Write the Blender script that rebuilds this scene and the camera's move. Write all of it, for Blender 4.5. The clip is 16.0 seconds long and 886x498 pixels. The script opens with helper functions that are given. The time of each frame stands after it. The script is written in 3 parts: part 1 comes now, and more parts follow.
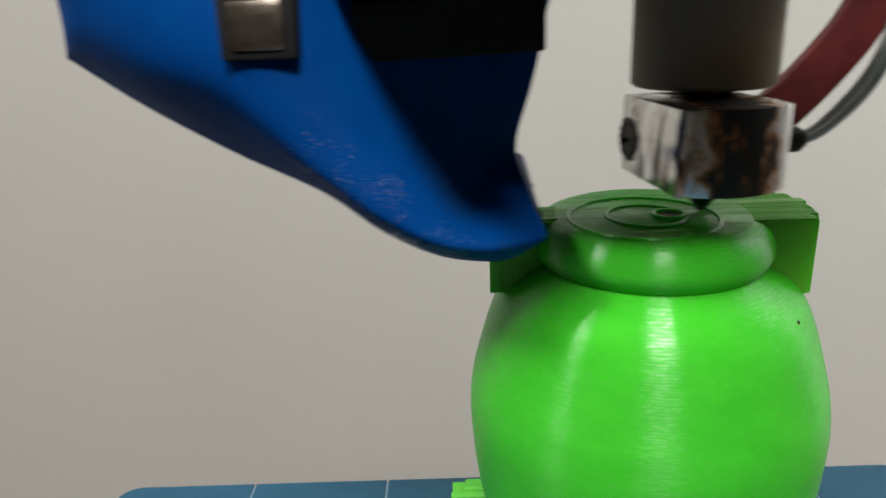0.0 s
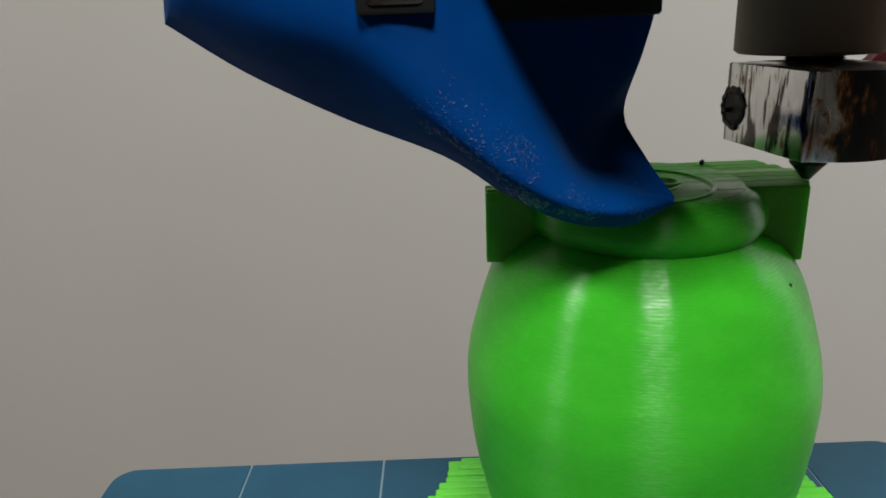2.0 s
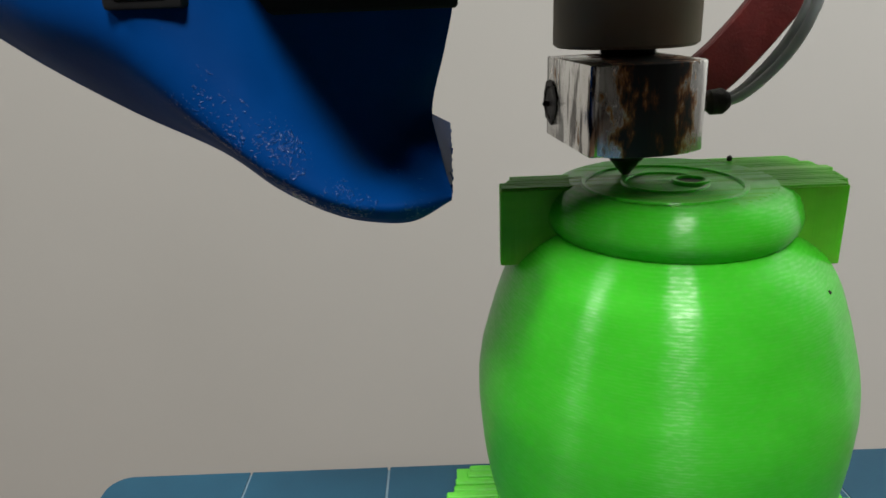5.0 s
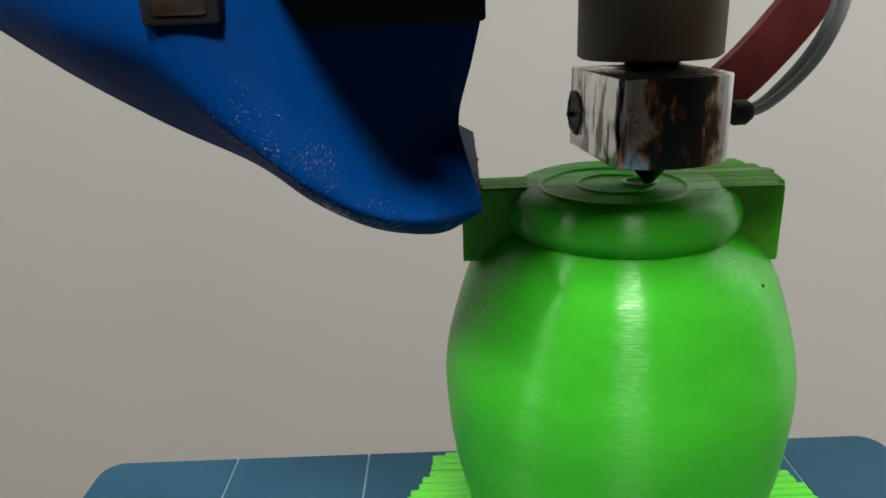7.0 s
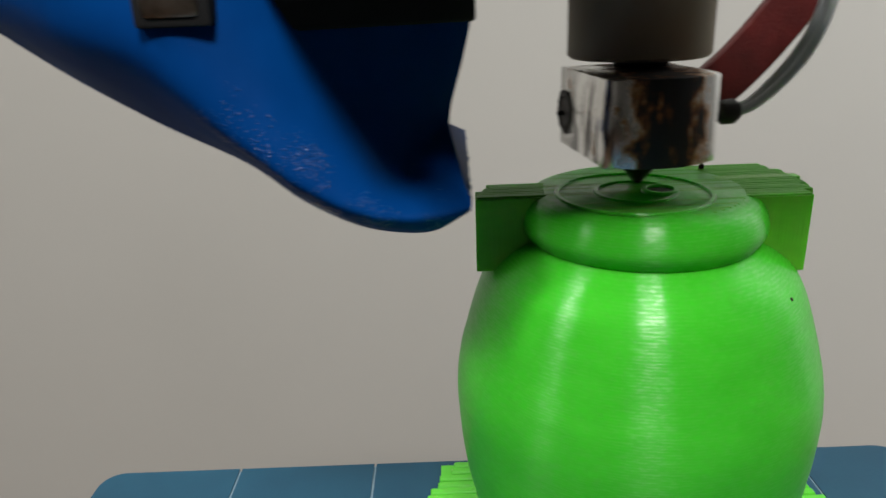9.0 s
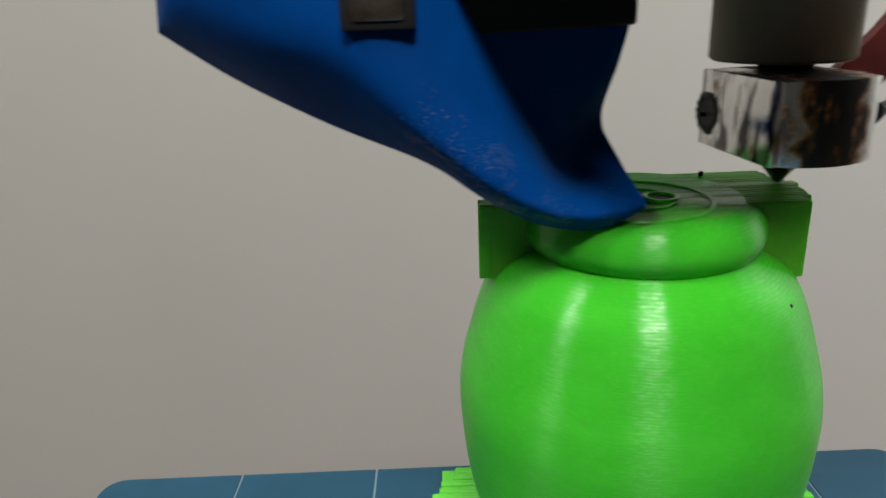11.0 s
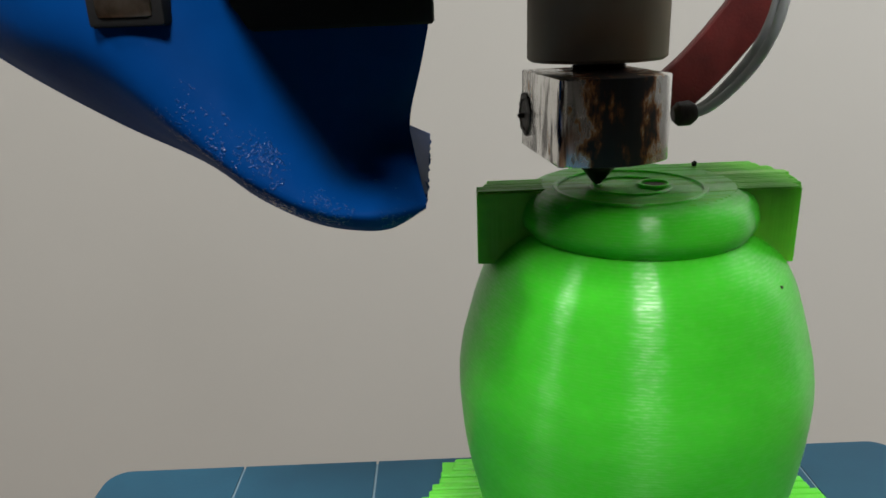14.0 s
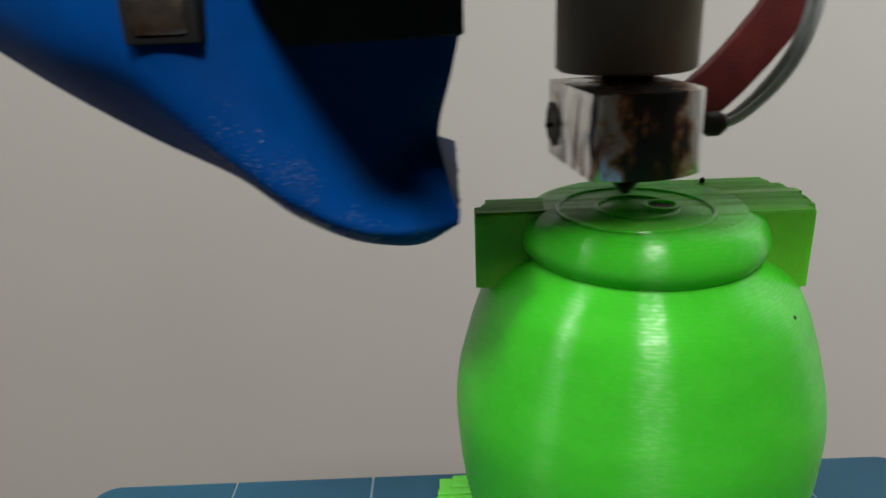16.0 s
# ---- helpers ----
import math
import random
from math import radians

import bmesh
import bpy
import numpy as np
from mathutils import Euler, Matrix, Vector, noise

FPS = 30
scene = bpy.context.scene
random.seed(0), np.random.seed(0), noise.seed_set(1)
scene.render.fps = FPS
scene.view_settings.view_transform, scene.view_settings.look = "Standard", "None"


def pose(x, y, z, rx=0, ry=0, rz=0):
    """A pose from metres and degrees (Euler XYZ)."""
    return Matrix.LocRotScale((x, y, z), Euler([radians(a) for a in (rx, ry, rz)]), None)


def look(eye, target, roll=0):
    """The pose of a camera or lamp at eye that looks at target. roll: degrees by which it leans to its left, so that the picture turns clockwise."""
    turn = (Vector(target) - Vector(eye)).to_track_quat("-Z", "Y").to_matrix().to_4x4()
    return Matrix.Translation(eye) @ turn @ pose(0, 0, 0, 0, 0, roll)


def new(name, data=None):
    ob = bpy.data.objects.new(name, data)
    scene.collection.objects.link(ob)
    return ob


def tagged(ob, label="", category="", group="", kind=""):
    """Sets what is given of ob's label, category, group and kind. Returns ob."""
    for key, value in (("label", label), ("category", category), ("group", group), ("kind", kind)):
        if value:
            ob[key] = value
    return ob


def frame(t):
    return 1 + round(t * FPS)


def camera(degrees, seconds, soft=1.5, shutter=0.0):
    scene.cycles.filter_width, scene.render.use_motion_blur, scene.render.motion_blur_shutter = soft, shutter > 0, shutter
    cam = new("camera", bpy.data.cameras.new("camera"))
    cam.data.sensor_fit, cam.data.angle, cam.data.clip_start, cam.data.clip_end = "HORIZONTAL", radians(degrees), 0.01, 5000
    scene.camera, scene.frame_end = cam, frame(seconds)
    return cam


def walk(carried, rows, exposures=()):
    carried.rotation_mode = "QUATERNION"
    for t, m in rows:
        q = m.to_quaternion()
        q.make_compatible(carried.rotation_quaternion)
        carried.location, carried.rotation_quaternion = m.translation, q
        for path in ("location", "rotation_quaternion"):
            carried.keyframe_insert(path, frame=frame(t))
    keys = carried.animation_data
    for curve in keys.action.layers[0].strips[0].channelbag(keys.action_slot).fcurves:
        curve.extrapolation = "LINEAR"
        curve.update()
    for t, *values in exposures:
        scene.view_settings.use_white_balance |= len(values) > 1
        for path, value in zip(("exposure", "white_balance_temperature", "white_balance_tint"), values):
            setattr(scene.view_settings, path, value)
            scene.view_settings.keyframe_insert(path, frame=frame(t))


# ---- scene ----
cam = camera(64.718, 16.0, soft=1.6, shutter=0.5)
# ROWS BEGIN
CAMERA_ROWS = [
    (0, 0.00016, 0.0001, 0.1061, 71.255, 2.131, 0.023), (0.1, -0.00007, 0.00014, 0.10611, 71.19, 2.13, 0.067), (0.2, 0.00038, 0.00011, 0.10588, 70.835, 2.126, 0.049),
    (0.3, 0.00049, 0.00011, 0.10573, 70.584, 2.123, 0.059), (0.4, 0.00057, 0.00011, 0.10572, 70.475, 2.121, 0.082), (0.5, 0.00097, 0.00009, 0.10559, 70.211, 2.118, 0.073),
    (0.6, 0.00151, 0.00019, 0.10485, 70.255, 2.118, 0.027), (0.7, 0.00143, 0.00036, 0.10419, 70.438, 2.121, 0.025), (0.8, 0.00131, 0.00055, 0.10342, 70.525, 2.122, 0.019),
    (0.9, 0.00199, 0.00063, 0.10283, 70.691, 2.124, -0.029), (1, 0.00197, 0.00078, 0.10238, 71.061, 2.129, -0.023), (1.1, 0.00133, 0.0008, 0.10238, 71.17, 2.13, -0.107),
    (1.2, 0.0007, 0.00083, 0.10228, 71.189, 2.13, -0.195), (1.3, 0.00036, 0.00083, 0.10204, 71.046, 2.129, -0.315), (1.4, 0.00004, 0.00082, 0.10204, 71.129, 2.13, -0.422),
    (1.5, 0.00039, 0.00075, 0.10171, 70.84, 2.126, -0.593), (1.6, 0.00009, 0.00079, 0.10154, 70.95, 2.127, -0.629), (1.7, 0.00002, 0.0008, 0.1014, 71.066, 2.129, -0.678),
    (1.8, -0.00004, 0.00081, 0.10127, 71.185, 2.13, -0.727), (1.9, -0.00033, 0.00084, 0.10115, 71.343, 2.132, -0.761), (2, -0.00104, 0.00092, 0.10109, 71.578, 2.135, -0.761),
    (2.1, -0.00149, 0.00124, 0.10106, 71.615, 2.136, -0.794), (2.2, -0.00225, 0.00161, 0.10101, 71.653, 2.136, -0.807), (2.3, -0.00254, 0.00192, 0.10093, 71.625, 2.136, -0.855),
    (2.4, -0.00299, 0.00224, 0.10087, 71.635, 2.136, -0.891), (2.5, -0.00345, 0.00258, 0.10074, 71.578, 2.135, -0.928), (2.6, -0.00378, 0.0025, 0.10069, 71.684, 2.137, -0.928),
    (2.7, -0.00427, 0.00245, 0.10046, 71.642, 2.136, -0.922), (2.8, -0.00356, 0.00224, 0.10044, 71.705, 2.137, -0.994), (2.9, -0.00348, 0.00213, 0.1002, 71.613, 2.136, -1.034),
    (3, -0.00272, 0.00192, 0.10003, 71.542, 2.135, -1.12), (3.1, -0.00294, 0.00173, 0.10007, 71.538, 2.135, -1.12), (3.2, -0.00293, 0.00151, 0.10011, 71.52, 2.135, -1.136),
    (3.3, -0.00331, 0.00133, 0.10011, 71.494, 2.134, -1.126), (3.4, -0.00359, 0.00115, 0.10014, 71.489, 2.134, -1.122), (3.5, -0.00355, 0.00092, 0.10023, 71.514, 2.134, -1.138),
    (3.6, -0.00293, 0.00097, 0.10028, 71.42, 2.133, -1.174), (3.7, -0.00257, 0.00105, 0.10025, 71.27, 2.131, -1.196), (3.8, -0.00294, 0.0012, 0.10038, 71.321, 2.132, -1.169),
    (3.9, -0.00321, 0.00135, 0.10048, 71.345, 2.132, -1.145), (4, -0.00255, 0.0014, 0.10042, 71.147, 2.13, -1.19), (4.1, -0.00246, 0.00129, 0.10062, 71.143, 2.13, -1.071),
    (4.2, -0.00249, 0.0012, 0.10087, 71.203, 2.131, -0.942), (4.3, -0.00198, 0.00104, 0.1011, 71.184, 2.13, -0.847), (4.4, -0.00189, 0.00095, 0.10112, 71.012, 2.128, -0.731),
    (4.5, -0.00323, 0.00102, 0.10125, 71.084, 2.129, -0.527), (4.6, -0.00374, 0.00116, 0.10113, 71.107, 2.129, -0.507), (4.7, -0.00364, 0.00122, 0.10106, 71.123, 2.13, -0.519),
    (4.8, -0.00248, 0.00116, 0.10088, 70.927, 2.127, -0.607), (4.9, -0.00261, 0.00125, 0.10067, 70.83, 2.126, -0.613), (5, -0.00243, 0.00131, 0.10056, 70.793, 2.125, -0.635),
    (5.1, -0.0031, 0.00135, 0.1006, 70.886, 2.126, -0.568), (5.2, -0.00294, 0.0013, 0.1006, 70.851, 2.126, -0.556), (7.3, 0.00421, 0.00070, 0.10406, 70.503, 2.134, -0.599),
    (7.4, 0.00461, 0.00113, 0.10474, 70.043, 2.134, -0.678), (7.5, 0.00510, 0.00146, 0.10507, 69.446, 2.131, -0.760), (7.6, 0.00408, 0.00132, 0.10406, 69.814, 2.130, -0.726),
    (7.7, 0.00354, 0.00112, 0.10325, 70.298, 2.131, -0.716), (7.8, 0.00197, 0.00106, 0.10235, 70.781, 2.131, -0.642), (7.9, 0.00149, 0.00085, 0.10154, 71.282, 2.132, -0.631),
    (8, 0.0018, 0.00107, 0.10137, 71.295, 2.132, -0.755), (8.1, 0.00147, 0.00093, 0.10136, 71.096, 2.129, -0.723), (8.2, 0.00098, 0.00079, 0.10149, 71.059, 2.129, -0.675),
    (8.3, 0.00122, 0.00070, 0.10251, 70.464, 2.128, -0.555), (8.4, 0.00143, 0.00058, 0.10289, 69.796, 2.123, -0.493), (8.5, 0.00205, 0.00034, 0.10376, 69.808, 2.126, -0.447),
    (8.6, 0.00152, 0.00029, 0.10378, 69.771, 2.126, -0.434), (8.7, 0.00133, 0.00017, 0.10370, 69.856, 2.125, -0.464), (10.8, 0.00057, -0.00248, 0.10454, 70.534, 2.122, -0.973),
    (10.9, 0.0001, -0.00254, 0.10457, 70.48, 2.121, -0.963), (11, 0.00013, -0.00266, 0.10463, 70.408, 2.12, -0.985), (11.1, -0.00032, -0.0021, 0.10405, 70.657, 2.124, -0.956),
    (11.2, -0.00084, -0.00152, 0.10344, 70.868, 2.126, -0.927), (11.3, -0.00046, -0.00104, 0.10277, 70.921, 2.127, -0.962), (11.4, -0.00081, -0.00048, 0.10221, 71.164, 2.13, -0.941),
    (11.5, -0.00098, 0.00006, 0.1016, 71.332, 2.132, -0.936), (11.6, -0.00109, 0.00014, 0.1014, 71.386, 2.133, -0.889), (11.7, -0.00083, 0.00017, 0.10124, 71.455, 2.134, -0.866),
    (11.8, -0.0004, 0.00018, 0.10113, 71.555, 2.135, -0.852), (11.9, 0.0003, 0.00015, 0.10108, 71.687, 2.137, -0.855), (12, 0.00045, 0.00019, 0.10102, 71.858, 2.139, -0.818),
    (12.1, 0.00017, 0.00023, 0.10067, 71.98, 2.14, -0.843), (12.2, 0.00055, 0.0002, 0.10039, 72.126, 2.142, -0.911), (12.3, 0.00086, 0.00017, 0.10001, 72.169, 2.142, -0.979),
    (12.4, 0.00198, 0.00007, 0.09948, 72.044, 2.141, -1.109), (12.5, 0.00258, 0.00001, 0.09923, 72.199, 2.143, -1.19), (12.6, 0.00189, -0.00003, 0.09925, 72.281, 2.144, -1.102),
    (12.7, 0.00204, -0.00016, 0.0992, 72.268, 2.144, -1.077), (12.8, 0.0039, -0.00047, 0.09925, 72.247, 2.143, -1.169), (12.9, 0.00291, -0.0005, 0.0994, 72.485, 2.146, -1.055),
    (13, 0.00321, -0.00065, 0.09942, 72.52, 2.147, -1.037), (13.1, 0.00302, -0.00077, 0.09955, 72.547, 2.147, -1.015), (13.2, 0.002, -0.00078, 0.09956, 72.516, 2.147, -0.943),
    (13.3, 0.0019, -0.0009, 0.09961, 72.457, 2.146, -0.932), (13.4, 0.00213, -0.00106, 0.09974, 72.469, 2.146, -0.935), (13.5, 0.00188, -0.00117, 0.09985, 72.48, 2.146, -0.91),
    (13.6, 0.00197, -0.00141, 0.10008, 72.15, 2.142, -0.933), (13.7, 0.00136, -0.00159, 0.10047, 72.031, 2.141, -0.911), (13.8, 0.00137, -0.00183, 0.1008, 71.799, 2.138, -0.929),
    (13.9, 0.0009, -0.00201, 0.10104, 71.518, 2.134, -0.919), (14, 0.0002, -0.00219, 0.10147, 71.439, 2.134, -0.885), (14.1, -0.00036, -0.00217, 0.10161, 71.151, 2.13, -0.875),
    (14.2, -0.00136, -0.00212, 0.10195, 71.109, 2.129, -0.827), (14.3, -0.00183, -0.00213, 0.10235, 71.067, 2.129, -0.809), (14.4, -0.00235, -0.00213, 0.10264, 70.919, 2.127, -0.793),
    (14.5, -0.00288, -0.00213, 0.10295, 70.801, 2.125, -0.777), (14.6, -0.00234, -0.00193, 0.10314, 70.799, 2.125, -0.767), (14.7, -0.0017, -0.00173, 0.10321, 70.674, 2.124, -0.768),
    (14.8, -0.00096, -0.00155, 0.10331, 70.575, 2.122, -0.775), (14.9, -0.00009, -0.00137, 0.10335, 70.394, 2.12, -0.793), (15, 0.00052, -0.00118, 0.10358, 70.433, 2.121, -0.785),
    (15.1, 0.00037, -0.00131, 0.10351, 70.485, 2.121, -0.796), (15.2, 0.00071, -0.00148, 0.10338, 70.421, 2.12, -0.836), (15.3, 0.00096, -0.00164, 0.10333, 70.437, 2.121, -0.869),
    (15.4, 0.00145, -0.00184, 0.10331, 70.465, 2.121, -0.914), (15.5, 0.00211, -0.00206, 0.10341, 70.586, 2.123, -0.966), (15.6, 0.00191, -0.00181, 0.10384, 70.509, 2.122, -0.962),
    (15.7, 0.00133, -0.00149, 0.10404, 70.248, 2.118, -0.944), (15.8, 0.00115, -0.00125, 0.10462, 70.314, 2.119, -0.931), (15.9, 0.00036, -0.00092, 0.10503, 70.275, 2.119, -0.889),
    (16, 0.00096, -0.00075, 0.10553, 70.183, 2.117, -0.93),
]
# seconds and millimetres along the gantry
HEAD_ROWS = [
    (0, 40.47), (0.1, 46.29), (0.2, 52.61), (0.3, 54.85), (0.4, 55.96), (0.5, 51.07), (0.6, 41.21), (0.7, 36.29), (0.8, 38.08),
    (0.9, 38.8), (1, 40.68), (1.1, 50.51), (1.2, 56.55), (1.3, 55.37), (1.4, 46.62), (1.5, 40.62), (1.6, 39.83), (1.7, 40.23),
    (1.8, 40.27), (1.9, 49.84), (2, 57.09), (2.1, 51.85), (2.2, 42.64), (2.3, 38.9), (2.4, 35.35), (2.5, 36.08), (2.6, 37.59),
    (2.7, 46.92), (2.8, 54.02), (2.9, 51.69), (3, 44.6), (3.1, 38.35), (3.2, 31.43), (3.3, 29.99), (3.4, 29.93), (3.5, 21.74),
    (3.6, 12.44), (3.7, 7.59), (3.8, 14.74), (3.9, 23.6), (4, 26.15), (4.1, 24.96), (4.2, 25.25), (4.3, 20.55), (4.4, 13),
    (4.5, 7.99), (4.6, 13.56), (4.7, 24.14), (4.8, 25.13), (4.9, 25.7), (5, 26.51), (5.1, 20.03), (5.2, 12.62), (5.3, 11),
    (5.65, 27), (6, 17), (6.35, 33), (6.7, 23), (7, 36), (7.15, 31), (7.3, 35.12), (7.4, 38.43), (7.5, 34.10),
    (7.6, 28.54), (7.7, 27.21), (7.8, 30.35), (7.9, 33.42), (8, 38.42), (8.1, 33.57), (8.2, 28.3), (8.3, 25.61), (8.4, 27.07),
    (8.5, 30.88), (8.6, 30.71), (8.7, 27.72), (8.8, 26.5), (9.15, 36), (9.5, 29), (9.85, 44), (10.2, 34), (10.5, 42),
    (10.65, 37), (10.8, 39.59), (10.9, 47.62), (11, 56.13), (11.1, 57.49), (11.2, 44.42), (11.3, 41.11), (11.4, 39.93), (11.5, 40.08),
    (11.6, 40.37), (11.7, 48.98), (11.8, 55.4), (11.9, 54.12), (12, 44.85), (12.1, 38.73), (12.2, 35.96), (12.3, 34.39), (12.4, 35.25),
    (12.5, 42.65), (12.6, 51.45), (12.7, 52.87), (12.8, 47.75), (12.9, 40.66), (13, 34.54), (13.1, 30.48), (13.2, 29.12), (13.3, 24.61),
    (13.4, 15.67), (13.5, 9.32), (13.6, 10.2), (13.7, 20.3), (13.8, 26.89), (13.9, 26.25), (14, 26.1), (14.1, 25.68), (14.2, 16.18),
    (14.3, 9.33), (14.4, 12.14), (14.5, 20.63), (14.6, 26.63), (14.7, 27.41), (14.8, 26.44), (14.9, 26.57), (15, 16.55), (15.1, 8.81),
    (15.2, 12.13), (15.3, 21.41), (15.4, 27.77), (15.5, 31), (15.6, 37.47), (15.7, 37.46), (15.8, 36.65), (15.9, 34.72), (16, 31.22),
]
# seconds and millimetres of bed travel in depth
BED_ROWS = [
    (0, -0.12), (0.1, 0.03), (0.2, -1.61), (0.3, -3.69), (0.4, -4.99), (0.5, -5.92), (0.6, -5.83), (0.7, -4.65), (0.8, -1.39),
    (0.9, -2.5), (1, -2.92), (1.1, -3.78), (1.2, -1.87), (1.3, -1.32), (1.4, -0.87), (1.5, -2.22), (1.6, 0.44), (1.7, 1.69),
    (1.8, 0.89), (1.9, 2.37), (2, 3.54), (2.1, 2.55), (2.2, 4.04), (2.3, 4.67), (2.4, 7.07), (2.5, 6.99), (2.6, 7.06),
    (2.7, 7.16), (2.8, 5.83), (2.9, 6.15), (3, 5.64), (3.1, 5.28), (3.2, 5.26), (3.3, 4.56), (3.4, 4.27), (3.5, 4.67),
    (3.6, 4.14), (3.7, 3.09), (3.8, 3.47), (3.9, 3.65), (4, 3.13), (4.1, 2.69), (4.2, 2.79), (4.3, 1.25), (4.4, -0.47),
    (4.5, -1.62), (4.6, -0.87), (4.7, -1.02), (4.8, -2.12), (4.9, -3.2), (5, -3.73), (5.1, -3.91), (5.2, -6.17), (5.5, -5),
    (6.2, -1), (6.8, 2), (7.3, 4.16), (7.4, -1.94), (7.5, -6.54), (7.6, -4.12), (7.7, 0.39), (7.8, 5.26), (7.9, 6.01),
    (8, -0.51), (8.1, -5.01), (8.2, -2.7), (8.3, 1.52), (8.4, 1.07), (8.5, -6.06), (8.6, -5.57), (8.7, -3.40), (9.2, -3),
    (10, -4.5), (10.8, -3.75), (10.9, -4.46), (11, -4.71), (11.1, -0.96), (11.2, -0.07), (11.3, -1.79), (11.4, 0.34), (11.5, 1.98),
    (11.6, 2.68), (11.7, 2.68), (11.8, 3.29), (11.9, 3.19), (12, 4.05), (12.1, 4.55), (12.2, 4.57), (12.3, 6.31), (12.4, 5.48),
    (12.5, 6.35), (12.6, 8.12), (12.7, 8.61), (12.8, 4.95), (12.9, 6.25), (13, 6.42), (13.1, 5.06), (13.2, 6.21), (13.3, 5.93),
    (13.4, 5.5), (13.5, 5.21), (13.6, 2.69), (13.7, 2.74), (13.8, 2.27), (13.9, 0.56), (14, -0.07), (14.1, -1.45), (14.2, -2.29),
    (14.3, -3.73), (14.4, -4.36), (14.5, -2.76), (14.6, -2.58), (14.7, -4.86), (14.8, -4.2), (14.9, -5.46), (15, -4.37), (15.1, -3.97),
    (15.2, -5.96), (15.3, -6.25), (15.4, -6.15), (15.5, -5.17), (15.6, -0.78), (15.7, 0.04), (15.8, -1.07), (15.9, -3.36), (16, -5.57),
]
# ROWS END
EXPOSURES = [(0, 0.12), (0.5, -0.34), (1, -0.26), (2, -0.34), (2.5, -0.24), (3, -0.26), (4, -0.19), (5, -0.16), (7.5, -0.12), (8.5, -0.12), (11, -0.20), (11.5, -0.12), (12.5, -0.15), (13.5, -0.06), (14, -0.11), (15, -0.26), (16, -0.26)]
walk(cam, [(t, pose(x, y, z, rx, ry, rz)) for t, x, y, z, rx, ry, rz in CAMERA_ROWS],
     exposures=EXPOSURES)

MM = 0.001
NOZZLE_Y, NOZZLE_Z = 109.0, 74.4          # depth and height of the nozzle tip, mm
POT_X, POT_Y = 32.45, 109.2                # axis of the printed pot, mm

# ---- light: a ceiling lamp before the printer, one to the left, an added wall fill ----
world = bpy.data.worlds.new("room_air")
scene.world = world
world.use_nodes = True
world.node_tree.nodes["Background"].inputs[0].default_value = (0.75, 0.8, 0.9, 1)
world.node_tree.nodes["Background"].inputs[1].default_value = 0.02


LAMP, SIDE, RIGHT = 35.5, 13.5, 39.0


def area_lamp(name, eye, target, size, size_y, watts, colour):
    data = bpy.data.lights.new(name, "AREA")
    data.shape, data.size, data.size_y = "RECTANGLE", size, size_y
    data.energy, data.color = watts, colour
    ob = new(name, data)
    ob.matrix_world = look(eye, target)
    return ob


area_lamp("ceiling_lamp", (0.09, -0.86, 1.60), (0.03, 0.10, 0.07), 0.42, 0.42, LAMP, (1.0, 0.97, 0.92))
area_lamp("side_lamp", (-1.09, -0.20, 1.29), (0.2, -0.34, 0.07), 0.24, 0.24, SIDE, (1.0, 0.98, 0.95))
# no lamp known here: added only to brighten the right of the back wall
area_lamp("wall_fill_light", (1.10, -0.05, 0.90), (1.4, 0.85, 0.70), 0.35, 0.35, RIGHT, (0.94, 0.98, 1.0))


# ---- materials ----
def material(name, base, rough=0.5, metal=0.0):
    m = bpy.data.materials.new(name)
    m.use_nodes = True
    b = m.node_tree.nodes["Principled BSDF"]
    b.inputs["Base Color"].default_value = (*base, 1)
    b.inputs["Roughness"].default_value = rough
    b.inputs["Metallic"].default_value = metal
    return m, m.node_tree.nodes, m.node_tree.links, b


def ramp(nodes, stops):
    r = nodes.new("ShaderNodeValToRGB")
    while len(r.color_ramp.elements) < len(stops):
        r.color_ramp.elements.new(0.5)
    for e, (p, c) in zip(r.color_ramp.elements, stops):
        e.position, e.color = p, (*c, 1)
    return r


def noise_tex(nodes, links, scale, detail=4, stretch=(1, 1, 1), rough=0.55):
    co = nodes.new("ShaderNodeTexCoord")
    mp = nodes.new("ShaderNodeMapping")
    mp.inputs["Scale"].default_value = stretch
    n = nodes.new("ShaderNodeTexNoise")
    n.inputs["Scale"].default_value = scale
    n.inputs["Detail"].default_value = detail
    n.inputs["Roughness"].default_value = rough
    links.new(co.outputs["Object"], mp.inputs["Vector"])
    links.new(mp.outputs["Vector"], n.inputs["Vector"])
    return n


def mottled(name, low, high, scale, rough=0.5, metal=0.0, bump=0.0, bump_scale=None, stretch=(1, 1, 1), dist=0.0002, specular=0.5):
    m, nodes, links, b = material(name, low, rough, metal)
    b.inputs["Specular IOR Level"].default_value = specular
    n = noise_tex(nodes, links, scale, stretch=stretch)
    r = ramp(nodes, [(0.3, low), (0.7, high)])
    links.new(n.outputs["Fac"], r.inputs["Fac"])
    links.new(r.outputs["Color"], b.inputs["Base Color"])
    if bump:
        n2 = noise_tex(nodes, links, bump_scale or scale * 6, 6, stretch)
        bp = nodes.new("ShaderNodeBump")
        bp.inputs["Strength"].default_value = bump
        bp.inputs["Distance"].default_value = dist
        links.new(n2.outputs["Fac"], bp.inputs["Height"])
        links.new(bp.outputs["Normal"], b.inputs["Normal"])
    return m


